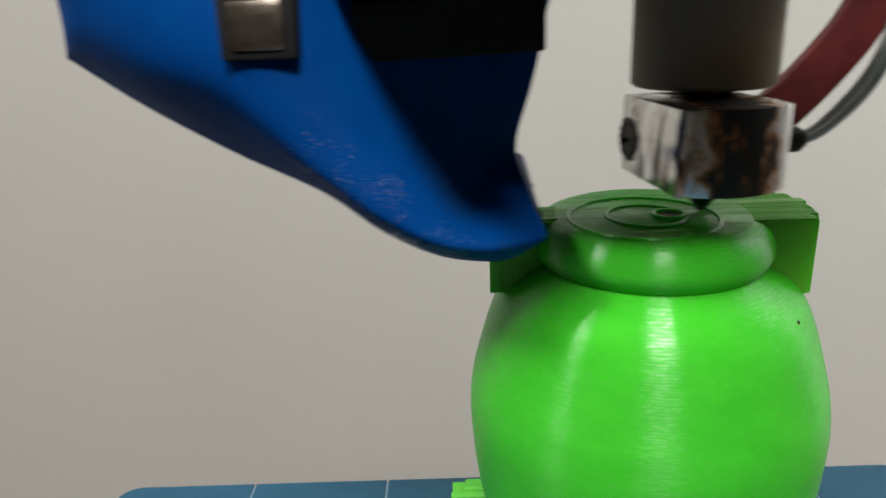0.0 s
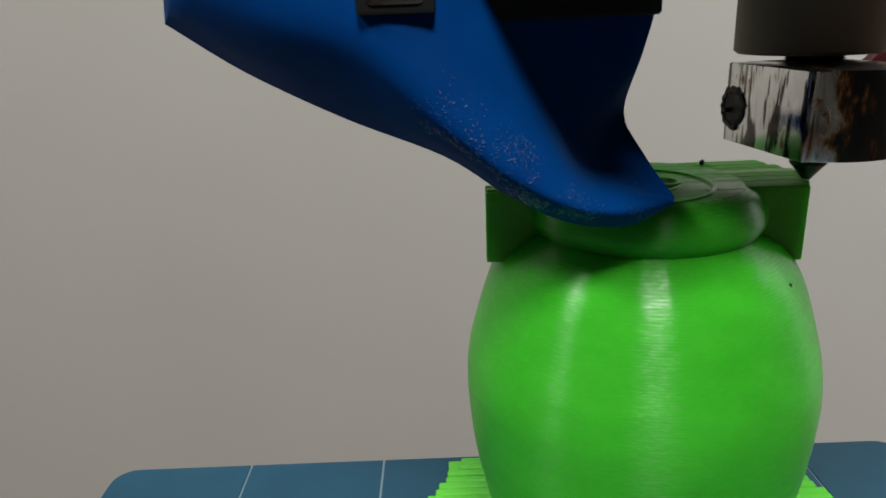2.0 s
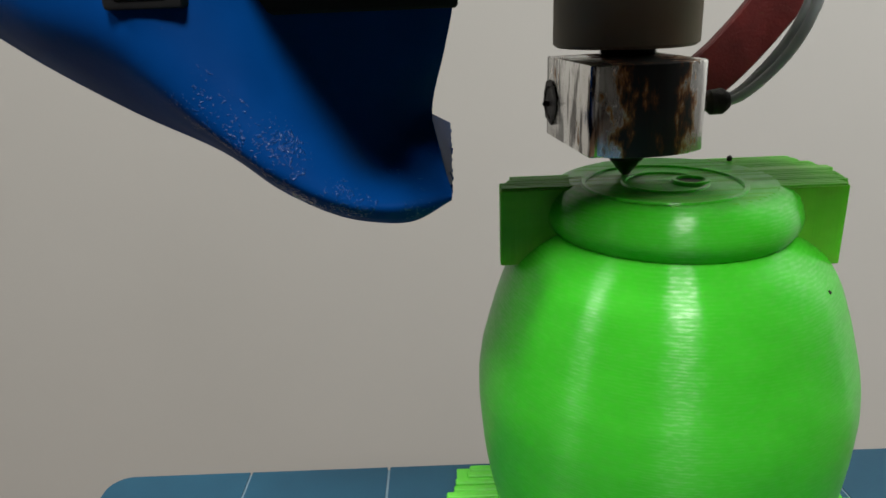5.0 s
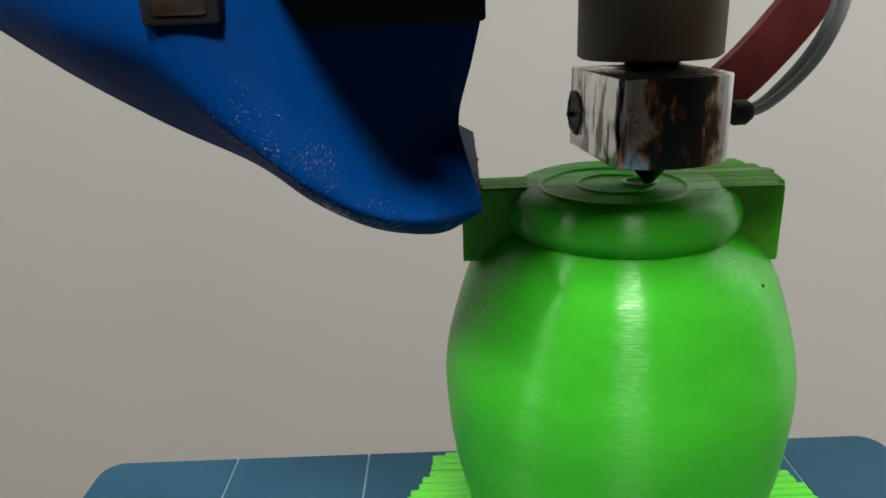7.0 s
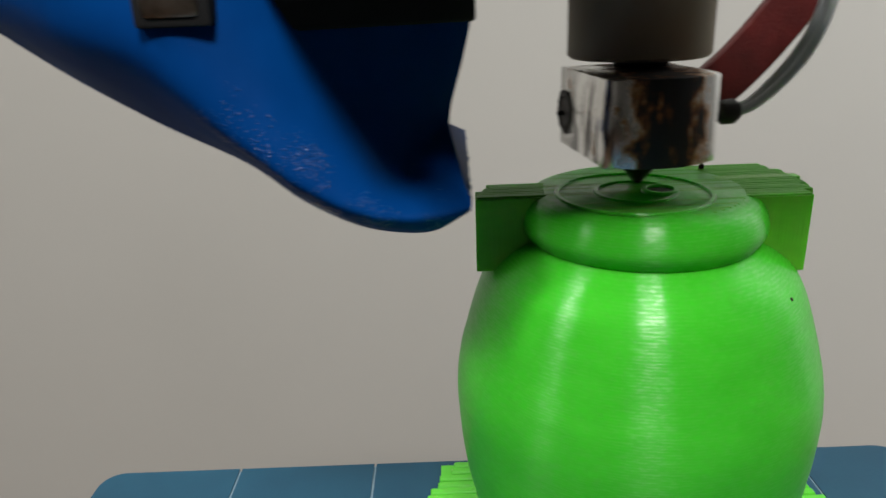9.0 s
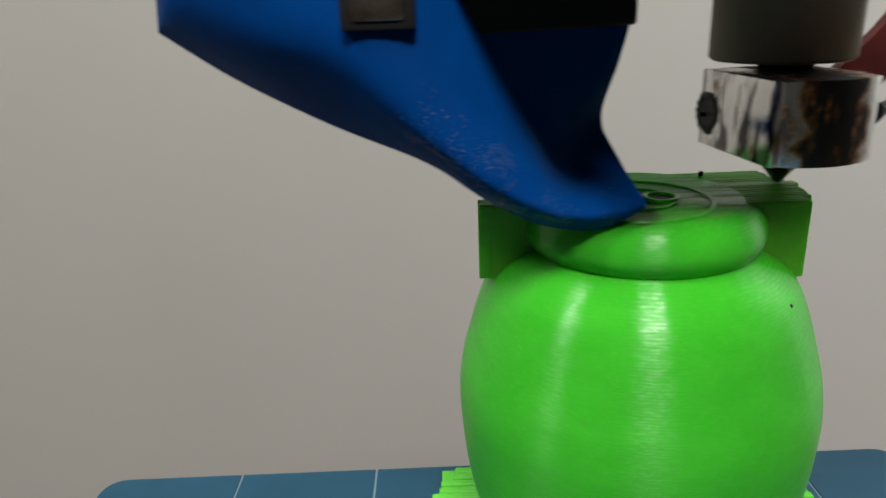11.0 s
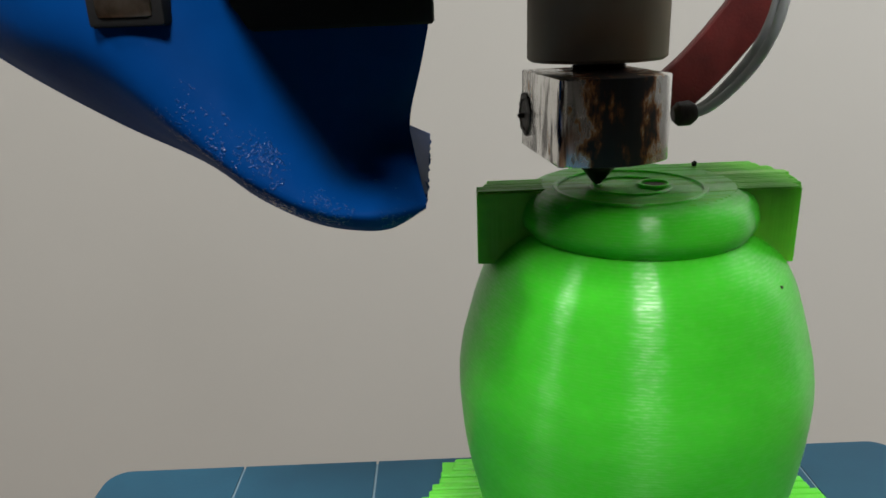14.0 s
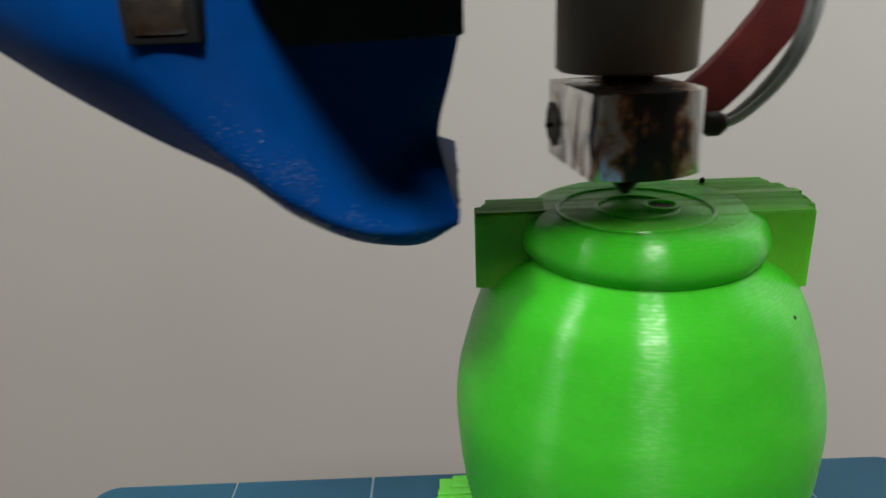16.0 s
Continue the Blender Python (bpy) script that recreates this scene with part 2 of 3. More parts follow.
def plastic_print(name, low, high, rough, lines, bump, aniso=0.0, rotate=False, sub=0.25, dist=0.0001, specular=0.5, stretch=(0.22, 0.22, 1.0)):
    """Printed plastic: uneven layer lines (around, or along x in the top), gloss drawn out across the layers."""
    m, nodes, links, b = material(name, low, rough)
    b.inputs["Specular IOR Level"].default_value = specular
    if rotate:
        co = nodes.new("ShaderNodeTexCoord")
        mp = nodes.new("ShaderNodeMapping")
        mp.inputs["Rotation"].default_value = (0, 0, radians(86))
        links.new(co.outputs["Object"], mp.inputs["Vector"])
        w = nodes.new("ShaderNodeTexWave")
        w.wave_type, w.bands_direction, w.wave_profile = "BANDS", "X", "SIN"
        w.inputs["Scale"].default_value = math.pi / (10 * lines * MM)
        w.inputs["Distortion"].default_value = 0.8
        links.new(mp.outputs["Vector"], w.inputs["Vector"])
        height = w.outputs["Fac"]
    else:
        fine = noise_tex(nodes, links, 1 / (lines * MM), 3, stretch, 0.6)
        co = nodes.new("ShaderNodeTexCoord")
        w = nodes.new("ShaderNodeTexWave")
        w.wave_type, w.bands_direction, w.wave_profile = "BANDS", "Z", "SIN"
        w.inputs["Scale"].default_value = math.pi / (10 * 0.42 * MM)
        w.inputs["Distortion"].default_value = 0.6
        links.new(co.outputs["Object"], w.inputs["Vector"])
        mixed = nodes.new("ShaderNodeMath")
        mixed.operation = "MULTIPLY_ADD"
        mixed.inputs[1].default_value = 0.14 if aniso else 0.0
        links.new(w.outputs["Fac"], mixed.inputs[0])
        links.new(fine.outputs["Fac"], mixed.inputs[2])
        height = mixed.outputs[0]
    bp = nodes.new("ShaderNodeBump")
    bp.inputs["Strength"].default_value = bump
    bp.inputs["Distance"].default_value = dist
    links.new(height, bp.inputs["Height"])
    links.new(bp.outputs["Normal"], b.inputs["Normal"])
    if aniso:
        gloss = ramp(nodes, [(0.38, (0.35 * specular,) * 3), (0.57, (0.65 * specular,) * 3), (0.74, (1.4 * specular,) * 3)])
        links.new(height, gloss.inputs["Fac"])
        links.new(gloss.outputs["Color"], b.inputs["Specular IOR Level"])
        tg = nodes.new("ShaderNodeTangent")
        tg.direction_type, tg.axis = "RADIAL", "Z"
        links.new(tg.outputs["Tangent"], b.inputs["Tangent"])
        b.inputs["Anisotropic"].default_value = aniso
        b.inputs["Anisotropic Rotation"].default_value = 0.25
    n2 = noise_tex(nodes, links, 120, 4, (1, 1, 2.5))
    r = ramp(nodes, [(0.3, low), (0.7, high)])
    links.new(n2.outputs["Fac"], r.inputs["Fac"])
    links.new(r.outputs["Color"], b.inputs["Base Color"])
    b.inputs["Subsurface Weight"].default_value = sub
    b.inputs["Subsurface Radius"].default_value = (0.3, 1.0, 0.15)
    b.inputs["Subsurface Scale"].default_value = 0.0045
    return m


def blue_plastic():
    """Smooth blue print with rough sparkling patches."""
    m = mottled("blue_print_plastic", (0.0003, 0.041, 0.195), (0.0004, 0.055, 0.25), 60, 0.5, 0, 0.12, 500, dist=0.0002, specular=0.1)
    nodes, links = m.node_tree.nodes, m.node_tree.links
    b = nodes["Principled BSDF"]
    b.inputs["IOR"].default_value = 1.5
    grain = noise_tex(nodes, links, 2000, 2, (1, 1, 1), 0.5)
    patch = noise_tex(nodes, links, 130, 3, (1, 1, 1), 0.6)
    co = nodes.new("ShaderNodeTexCoord")
    sep = nodes.new("ShaderNodeSeparateXYZ")
    links.new(co.outputs["Object"], sep.inputs[0])
    low = nodes.new("ShaderNodeMapRange")           # glints placed towards the tip
    for k, v in (("From Min", 0.024), ("From Max", 0.002), ("To Min", 0.86), ("To Max", 1.2)):
        low.inputs[k].default_value = v
    links.new(sep.outputs["Z"], low.inputs["Value"])

    def times(a, c):
        n = nodes.new("ShaderNodeMath")
        n.operation = "MULTIPLY"
        links.new(a, n.inputs[0])
        links.new(c, n.inputs[1])
        return n.outputs[0]

    face = nodes.new("ShaderNodeMapRange")          # and on the side that sticks out most
    for k, v in (("From Min", -0.0195), ("From Max", -0.0222), ("To Min", 0.7), ("To Max", 1.06)):
        face.inputs[k].default_value = v
    links.new(sep.outputs["Y"], face.inputs["Value"])
    both = times(times(grain.outputs["Fac"], patch.outputs["Fac"]), times(low.outputs[0], face.outputs[0]))
    glint = ramp(nodes, [(0.0, (0.02,) * 3), (0.33, (0.04,) * 3), (0.42, (0.7,) * 3)])
    links.new(both, glint.inputs["Fac"])
    links.new(glint.outputs["Color"], b.inputs["Specular IOR Level"])
    shine = ramp(nodes, [(0.0, (0.5,) * 3), (0.33, (0.5,) * 3), (0.42, (0.2,) * 3)])
    links.new(both, shine.inputs["Fac"])
    links.new(shine.outputs["Color"], b.inputs["Roughness"])
    rough = nodes.new("ShaderNodeBump")
    rough.inputs["Strength"].default_value = 0.6
    rough.inputs["Distance"].default_value = 0.00025
    links.new(glint.outputs["Color"], rough.inputs["Height"])
    links.new(b.inputs["Normal"].links[0].from_socket, rough.inputs["Normal"])
    links.new(rough.outputs["Normal"], b.inputs["Normal"])
    return m


GREEN = plastic_print("green_print_plastic", (0.046, 0.50, 0.020), (0.060, 0.57, 0.028), 0.33, 0.33, 0.035, aniso=1.0, specular=0.6, sub=0.5, stretch=(0.22, 0.22, 1.0))
GREEN_SUPPORT = plastic_print("green_support_plastic", (0.11, 0.53, 0.022), (0.16, 0.62, 0.035), 0.4, 0.9, 0.5, sub=0.5, specular=0.55, stretch=(1, 1, 0.04), dist=0.0004)
GREEN_TOP = plastic_print("green_infill_plastic", (0.085, 0.48, 0.022), (0.12, 0.57, 0.035), 0.5, 1.1, 0.35, rotate=True, specular=0.3)
GREEN_RAFT = plastic_print("green_raft_plastic", (0.10, 0.60, 0.03), (0.13, 0.68, 0.05), 0.45, 0.4, 0.5)
BLUE = blue_plastic()
MATT_BLACK = mottled("matt_black_plastic_and_shade", (0.016, 0.016, 0.017), (0.024, 0.024, 0.025), 80, 0.7, 0, 0.2, 900, specular=0.12)
NUT = mottled("worn_bronze_steel", (0.05, 0.04, 0.03), (0.42, 0.36, 0.30), 260, 0.35, 1.0, 0.5, 500)
BLACK = mottled("black_plastic", (0.016, 0.016, 0.017), (0.026, 0.026, 0.028), 80, 0.5, 0, 0.2, 900)
SINK = mottled("grey_brown_heat_sink", (0.29, 0.24, 0.17), (0.35, 0.295, 0.215), 50, 0.7, 0.0, 0.25, 900, (1, 1, 0.08))
STEEL = mottled("bare_steel", (0.45, 0.42, 0.38), (0.62, 0.59, 0.54), 300, 0.3, 1.0, 0.3, 1500)
DARK_STEEL = mottled("dark_oily_steel", (0.03, 0.027, 0.024), (0.10, 0.09, 0.08), 300, 0.38, 0.8, 0.3, 1500)
# residue on the hot end; also blackens the disc standing for the hole's shade
SOOT_AND_SHADE = mottled("burnt_residue_and_shade", (0.008, 0.006, 0.005), (0.03, 0.022, 0.016), 500, 0.6, 0, 0.8, 1200)
RED = mottled("dark_red_sleeve", (0.07, 0.006, 0.006), (0.12, 0.010, 0.009), 200, 0.55, 0, 0.5, 1800, (1, 1, 1))
GREY_WIRE = mottled("grey_wire_jacket", (0.5, 0.53, 0.55), (0.6, 0.63, 0.65), 200, 0.4, 0, 0.2, 1500)
TAPE = mottled("blue_bed_tape", (0.004, 0.055, 0.105), (0.007, 0.072, 0.13), 45, 0.62, 0, 0.5, 1400, dist=0.0001)
PLATE = mottled("pale_bed_plate", (0.16, 0.26, 0.34), (0.24, 0.34, 0.40), 60, 0.5)
WALL = mottled("painted_wall", (0.45, 0.445, 0.42), (0.48, 0.475, 0.45), 3, 0.85, 0, 0.10, 420, dist=0.0003)
DIM_WALL = mottled("grey_paint", (0.30, 0.295, 0.285), (0.35, 0.345, 0.335), 4, 0.85)
WHITE = mottled("white_paint", (0.74, 0.74, 0.72), (0.80, 0.79, 0.77), 4, 0.8)
WOOD = mottled("table_wood", (0.11, 0.065, 0.035), (0.17, 0.10, 0.06), 14, 0.5, 0, 0.2, 120, (1, 8, 1))


def block_metal():
    m, nodes, links, b = material("scorched_aluminium_painted_reflection", (0.7, 0.68, 0.66), 0.2, 1.0)

    def math_node(op, a, c, d=None):
        n = nodes.new("ShaderNodeMath")
        n.operation = op
        for k, v in enumerate((a, c, d)):
            if v is None:
                continue
            if isinstance(v, (int, float)):
                n.inputs[k].default_value = v
            else:
                links.new(v, n.inputs[k])
        return n.outputs[0]

    streak = noise_tex(nodes, links, 620, 6, (1, 1, 0.3), 0.75).outputs["Fac"]
    patch = noise_tex(nodes, links, 330, 4, (1, 1, 0.5)).outputs["Fac"]
    co = nodes.new("ShaderNodeTexCoord")
    sep = nodes.new("ShaderNodeSeparateXYZ")
    links.new(co.outputs["Object"], sep.inputs[0])
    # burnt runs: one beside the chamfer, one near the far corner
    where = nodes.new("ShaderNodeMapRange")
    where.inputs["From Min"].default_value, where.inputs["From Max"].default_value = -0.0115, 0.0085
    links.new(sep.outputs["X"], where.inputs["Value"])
    # dark middle between the runs: a reflection painted into the metal's colour
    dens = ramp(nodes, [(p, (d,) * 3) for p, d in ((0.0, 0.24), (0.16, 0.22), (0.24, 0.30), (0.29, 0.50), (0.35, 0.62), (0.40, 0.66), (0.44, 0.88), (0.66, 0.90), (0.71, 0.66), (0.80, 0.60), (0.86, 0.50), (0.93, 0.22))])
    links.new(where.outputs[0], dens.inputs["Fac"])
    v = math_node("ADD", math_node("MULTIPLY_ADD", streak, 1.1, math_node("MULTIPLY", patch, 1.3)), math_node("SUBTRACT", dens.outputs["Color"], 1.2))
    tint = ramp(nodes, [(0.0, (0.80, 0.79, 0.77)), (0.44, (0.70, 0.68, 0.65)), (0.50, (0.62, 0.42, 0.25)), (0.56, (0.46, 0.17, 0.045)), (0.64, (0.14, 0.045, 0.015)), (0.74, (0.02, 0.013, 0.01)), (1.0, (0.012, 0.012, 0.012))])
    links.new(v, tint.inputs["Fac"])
    # dark slanting scratches on the end by the cartridge
    co2 = nodes.new("ShaderNodeTexCoord")
    mp2 = nodes.new("ShaderNodeMapping")
    mp2.inputs["Rotation"].default_value = (radians(24), 0, 0)
    mp2.inputs["Scale"].default_value = (1, 1, 0.16)
    n2 = nodes.new("ShaderNodeTexNoise")
    n2.inputs["Scale"].default_value = 900
    n2.inputs["Detail"].default_value = 5
    links.new(co2.outputs["Object"], mp2.inputs["Vector"])
    links.new(mp2.outputs["Vector"], n2.inputs["Vector"])
    cuts = ramp(nodes, [(0.50, (0, 0, 0)), (0.58, (1, 1, 1))])
    links.new(n2.outputs["Fac"], cuts.inputs["Fac"])
    side = ramp(nodes, [(0.15, (1, 1, 1)), (0.24, (0.1, 0.1, 0.1))])
    links.new(where.outputs[0], side.inputs["Fac"])
    mixed = nodes.new("ShaderNodeMix")
    mixed.data_type = "RGBA"
    links.new(math_node("MULTIPLY", cuts.outputs["Color"], side.outputs["Color"]), mixed.inputs["Factor"])
    for socket in mixed.inputs:
        if socket.type == "RGBA" and socket.name == "A":
            links.new(tint.outputs["Color"], socket)
        if socket.type == "RGBA" and socket.name == "B":
            socket.default_value = (0.06, 0.05, 0.045, 1)
    for socket in mixed.outputs:
        if socket.type == "RGBA":
            links.new(socket, b.inputs["Base Color"])
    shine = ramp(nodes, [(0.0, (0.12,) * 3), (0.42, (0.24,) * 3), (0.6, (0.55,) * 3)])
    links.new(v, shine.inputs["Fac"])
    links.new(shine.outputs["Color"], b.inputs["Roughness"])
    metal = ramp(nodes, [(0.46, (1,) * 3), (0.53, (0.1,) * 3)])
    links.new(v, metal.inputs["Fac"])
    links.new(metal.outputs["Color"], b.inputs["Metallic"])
    bp = nodes.new("ShaderNodeBump")
    bp.inputs["Strength"].default_value = 0.3
    bp.inputs["Distance"].default_value = 0.00015
    links.new(streak, bp.inputs["Height"])
    links.new(bp.outputs["Normal"], b.inputs["Normal"])
    return m


SCORCHED_REFLECTION = block_metal()


# ---- mesh helpers (millimetres in, metres out) ----
def part(name, bm, mat, parent=None, label="", smooth=True, at=(0, 0, 0)):
    bmesh.ops.recalc_face_normals(bm, faces=bm.faces)
    bmesh.ops.scale(bm, vec=(MM, MM, MM), verts=bm.verts)
    me = bpy.data.meshes.new(name)
    bm.to_mesh(me)
    bm.free()
    me.materials.append(mat)
    if smooth:
        me.polygons.foreach_set("use_smooth", [True] * len(me.polygons))
        me.set_sharp_from_angle(angle=radians(38))
    ob = new(name, me)
    ob.location = [c * MM for c in at]
    if parent:
        ob.parent = parent
    if label:
        tagged(ob, label)
    return ob


def box(x0, x1, y0, y1, z0, z1, bevel=0.0, segments=2, bm=None):
    bm = bm or bmesh.new()
    made = bmesh.ops.create_cube(bm, size=1)["verts"]
    for v in made:
        v.co = (x0 + (v.co.x + 0.5) * (x1 - x0), y0 + (v.co.y + 0.5) * (y1 - y0), z0 + (v.co.z + 0.5) * (z1 - z0))
    if bevel:
        edges = list({e for v in made for e in v.link_edges})
        bmesh.ops.bevel(bm, geom=edges, offset=bevel, segments=segments, affect="EDGES", profile=0.5)
    return bm


def lathe(profile, steps=96, cx=0.0, cy=0.0, cap=True, wobble=0.0, bm=None):
    bm = bm or bmesh.new()
    rings = []
    turn = [(math.cos(2 * math.pi * i / steps), math.sin(2 * math.pi * i / steps)) for i in range(steps)]
    for r, z in profile:
        ring = []
        for c, n in turn:
            d = r + (wobble * noise.noise(Vector((c * 14, n * 14, z * 1.1))) if wobble else 0)
            ring.append(bm.verts.new((cx + d * c, cy + d * n, z)))
        rings.append(ring)
    for a, b in zip(rings, rings[1:]):
        for i in range(steps):
            bm.faces.new((a[i], a[(i + 1) % steps], b[(i + 1) % steps], b[i]))
    if cap:
        bm.faces.new(rings[0])
        bm.faces.new(rings[-1])
    return bm


def sweep(path, section, bm=None):
    """Sweep a closed section (pairs: sideways, across) along a path lying mostly in the xz plane."""
    bm = bm or bmesh.new()
    path = [Vector(p) for p in path]
    rings = []
    for i, p in enumerate(path):
        d = (path[min(i + 1, len(path) - 1)] - path[max(i - 1, 0)]).normalized()
        side = Vector((0, 1, 0)).cross(d).normalized()
        across = d.cross(side)
        rings.append([bm.verts.new(p + side * a + across * b) for a, b in section])
    n = len(section)
    for a, b in zip(rings, rings[1:]):
        for i in range(n):
            bm.faces.new((a[i], a[(i + 1) % n], b[(i + 1) % n], b[i]))
    bm.faces.new(rings[0])
    bm.faces.new(rings[-1])
    return bm


def circle(r, n=14):
    return [(r * math.cos(2 * math.pi * i / n), r * math.sin(2 * math.pi * i / n)) for i in range(n)]


def glide(points, n):
    """Catmull-Rom through the points, n steps a span."""
    pts = [Vector(p) for p in points]
    pts = [2 * pts[0] - pts[1]] + pts + [2 * pts[-1] - pts[-2]]
    out = []
    for i in range(1, len(pts) - 2):
        a, b, c, d = pts[i - 1:i + 3]
        for k in range(n):
            t = k / n
            out.append(0.5 * ((2 * b) + (c - a) * t + (2 * a - 5 * b + 4 * c - d) * t * t + (3 * b - a - 3 * c + d) * t ** 3))
    return out + [pts[-2]]


# ---- the room ----
def slab(name, x0, x1, y0, y1, z0, z1, mat, label, category):
    ob = part(name, box(x0, x1, y0, y1, z0, z1), mat, None, label, smooth=False)
    return tagged(ob, label, category, kind="structure")


slab("wall_north", -3000, 3200, 460, 560, -850, 2000, WALL, "plain warm grey painted wall behind the printer", "wall")
slab("wall_south", -3000, 3200, -4100, -4000, -850, 2000, DIM_WALL, "plain dark grey painted wall", "wall")
slab("wall_west", -3100, -3000, -4100, 560, -850, 2000, DIM_WALL, "plain dark grey painted side wall", "wall")
slab("wall_east", 3200, 3300, -4100, 560, -850, 2000, DIM_WALL, "plain dark grey painted side wall", "wall")
slab("ceiling", -3100, 3300, -4100, 560, 2000, 2100, DIM_WALL, "plain grey painted ceiling", "ceiling")
slab("floor", -3100, 3300, -4100, 560, -950, -850, WOOD, "brown wooden floor", "floor")


def make_table():
    t = tagged(new("work_table"), "brown wooden work table under the printer", "table")
    t.location = (0, 0, -0.85)
    part("tabletop", box(-600, 700, -450, 440, 520, 550, 2), WOOD, t)
    for x in (-570, 630):
        for y in (-420, 380):
            part("leg", box(x, x + 45, y, y + 45, 0, 520, 2), WOOD, t)


def make_base():
    base = tagged(new("printer_base"), "black printer base standing on the table", "printer base")
    base.location = (0.01, 0.03, -0.30)
    part("housing", box(-70, 70, -90, 85, 0, 276, 3), BLACK, base)
    for x in (-45, 45):
        part("rail", box(x - 6, x + 6, -88, 83, 276, 284, 1), STEEL, base, "steel guide rail")


make_base()
make_table()

# ---- the moving bed with its blue tape ----
BED_X0, BED_X1, BED_Y0, BED_Y1 = -81.0, 105.5, -40.0, 141.6


def rounded_sheet(x0, x1, y0, y1, z0, z1, corners, r, bm=None):
    """Upright prism over a rectangle; corners in corners ('nw', 'ne') are rounded."""
    bm = bm or bmesh.new()
    ring = [(x0, y0), (x1, y0)]
    if "ne" in corners:
        ring += [(x1 - r + r * math.cos(a), y1 - r + r * math.sin(a)) for a in [i * math.pi / 12 for i in range(7)]]
    else:
        ring.append((x1, y1))
    if "nw" in corners:
        ring += [(x0 + r - r * math.sin(a), y1 - r + r * math.cos(a)) for a in [i * math.pi / 12 for i in range(7)]]
    else:
        ring.append((x0, y1))
    lo = [bm.verts.new((x, y, z0)) for x, y in ring]
    hi = [bm.verts.new((x, y, z1)) for x, y in ring]
    n = len(ring)
    bm.faces.new(lo)
    bm.faces.new(hi)
    for i in range(n):
        bm.faces.new((lo[i], lo[(i + 1) % n], hi[(i + 1) % n], hi[i]))
    return bm


def make_bed():
    bed = tagged(new("print_bed"), "flat printer bed covered with strips of blue masking tape", "printer bed")
    part("plate", rounded_sheet(BED_X0 + 0.6, BED_X1 - 0.6, BED_Y0, BED_Y1 - 0.6, -3.2, -0.32, ("nw", "ne"), 5), PLATE, bed, "pale flat plate showing between the tape strips", False)
    cuts = [BED_X0, -49.0, -17.1, 14.8, 46.7, 80.6, BED_X1]
    for i, (a, b) in enumerate(zip(cuts, cuts[1:])):
        corner = ("nw",) if i == 0 else (("ne",) if i == len(cuts) - 2 else ())
        part("tape_strip", rounded_sheet(a + (0.0 if i == 0 else 0.28), b - (0.0 if i == len(cuts) - 2 else 0.28), BED_Y0, BED_Y1, -0.35, 0.0, corner, 5), TAPE, bed, "matt blue tape strip", False)
    part("carrier", box(-60, 85, -20, 118, -16, -3.2, 1), BLACK, bed, "black carrier under the bed")
    return bed


bed = make_bed()


# ---- the green pot on its raft ----
POT_PROFILE = [(20.5, 1.2), (23.0, 5), (25.0, 10.3), (27.0, 18.4), (28.8, 27), (29.6, 35), (29.8, 41), (29.2, 46.2), (28.1, 50.6), (26.5, 56), (25.0, 60), (23.4, 62.6), (20.9, 65), (18.4, 66.6), (16.4, 67.4)]
RIM_PROFILE = [(17.5, 66.6), (18.3, 67.6), (18.95, 68.8), (19.05, 70.0), (18.6, 71.7), (17.7, 73.1), (16.4, 74.0), (14.8, 74.35)]
LAYER = 0.64


def layered(points, first, last):
    """Profile of a printed wall, two layers a step."""
    line = glide([(r, 0, z) for r, z in points], 12)
    zs, rs = [q.z for q in line], [q.x for q in line]
    out, z = [], first
    while z < last:
        h = min(z, last)
        out.append((float(np.interp(h, zs, rs)), h))
        z += LAYER
    return out


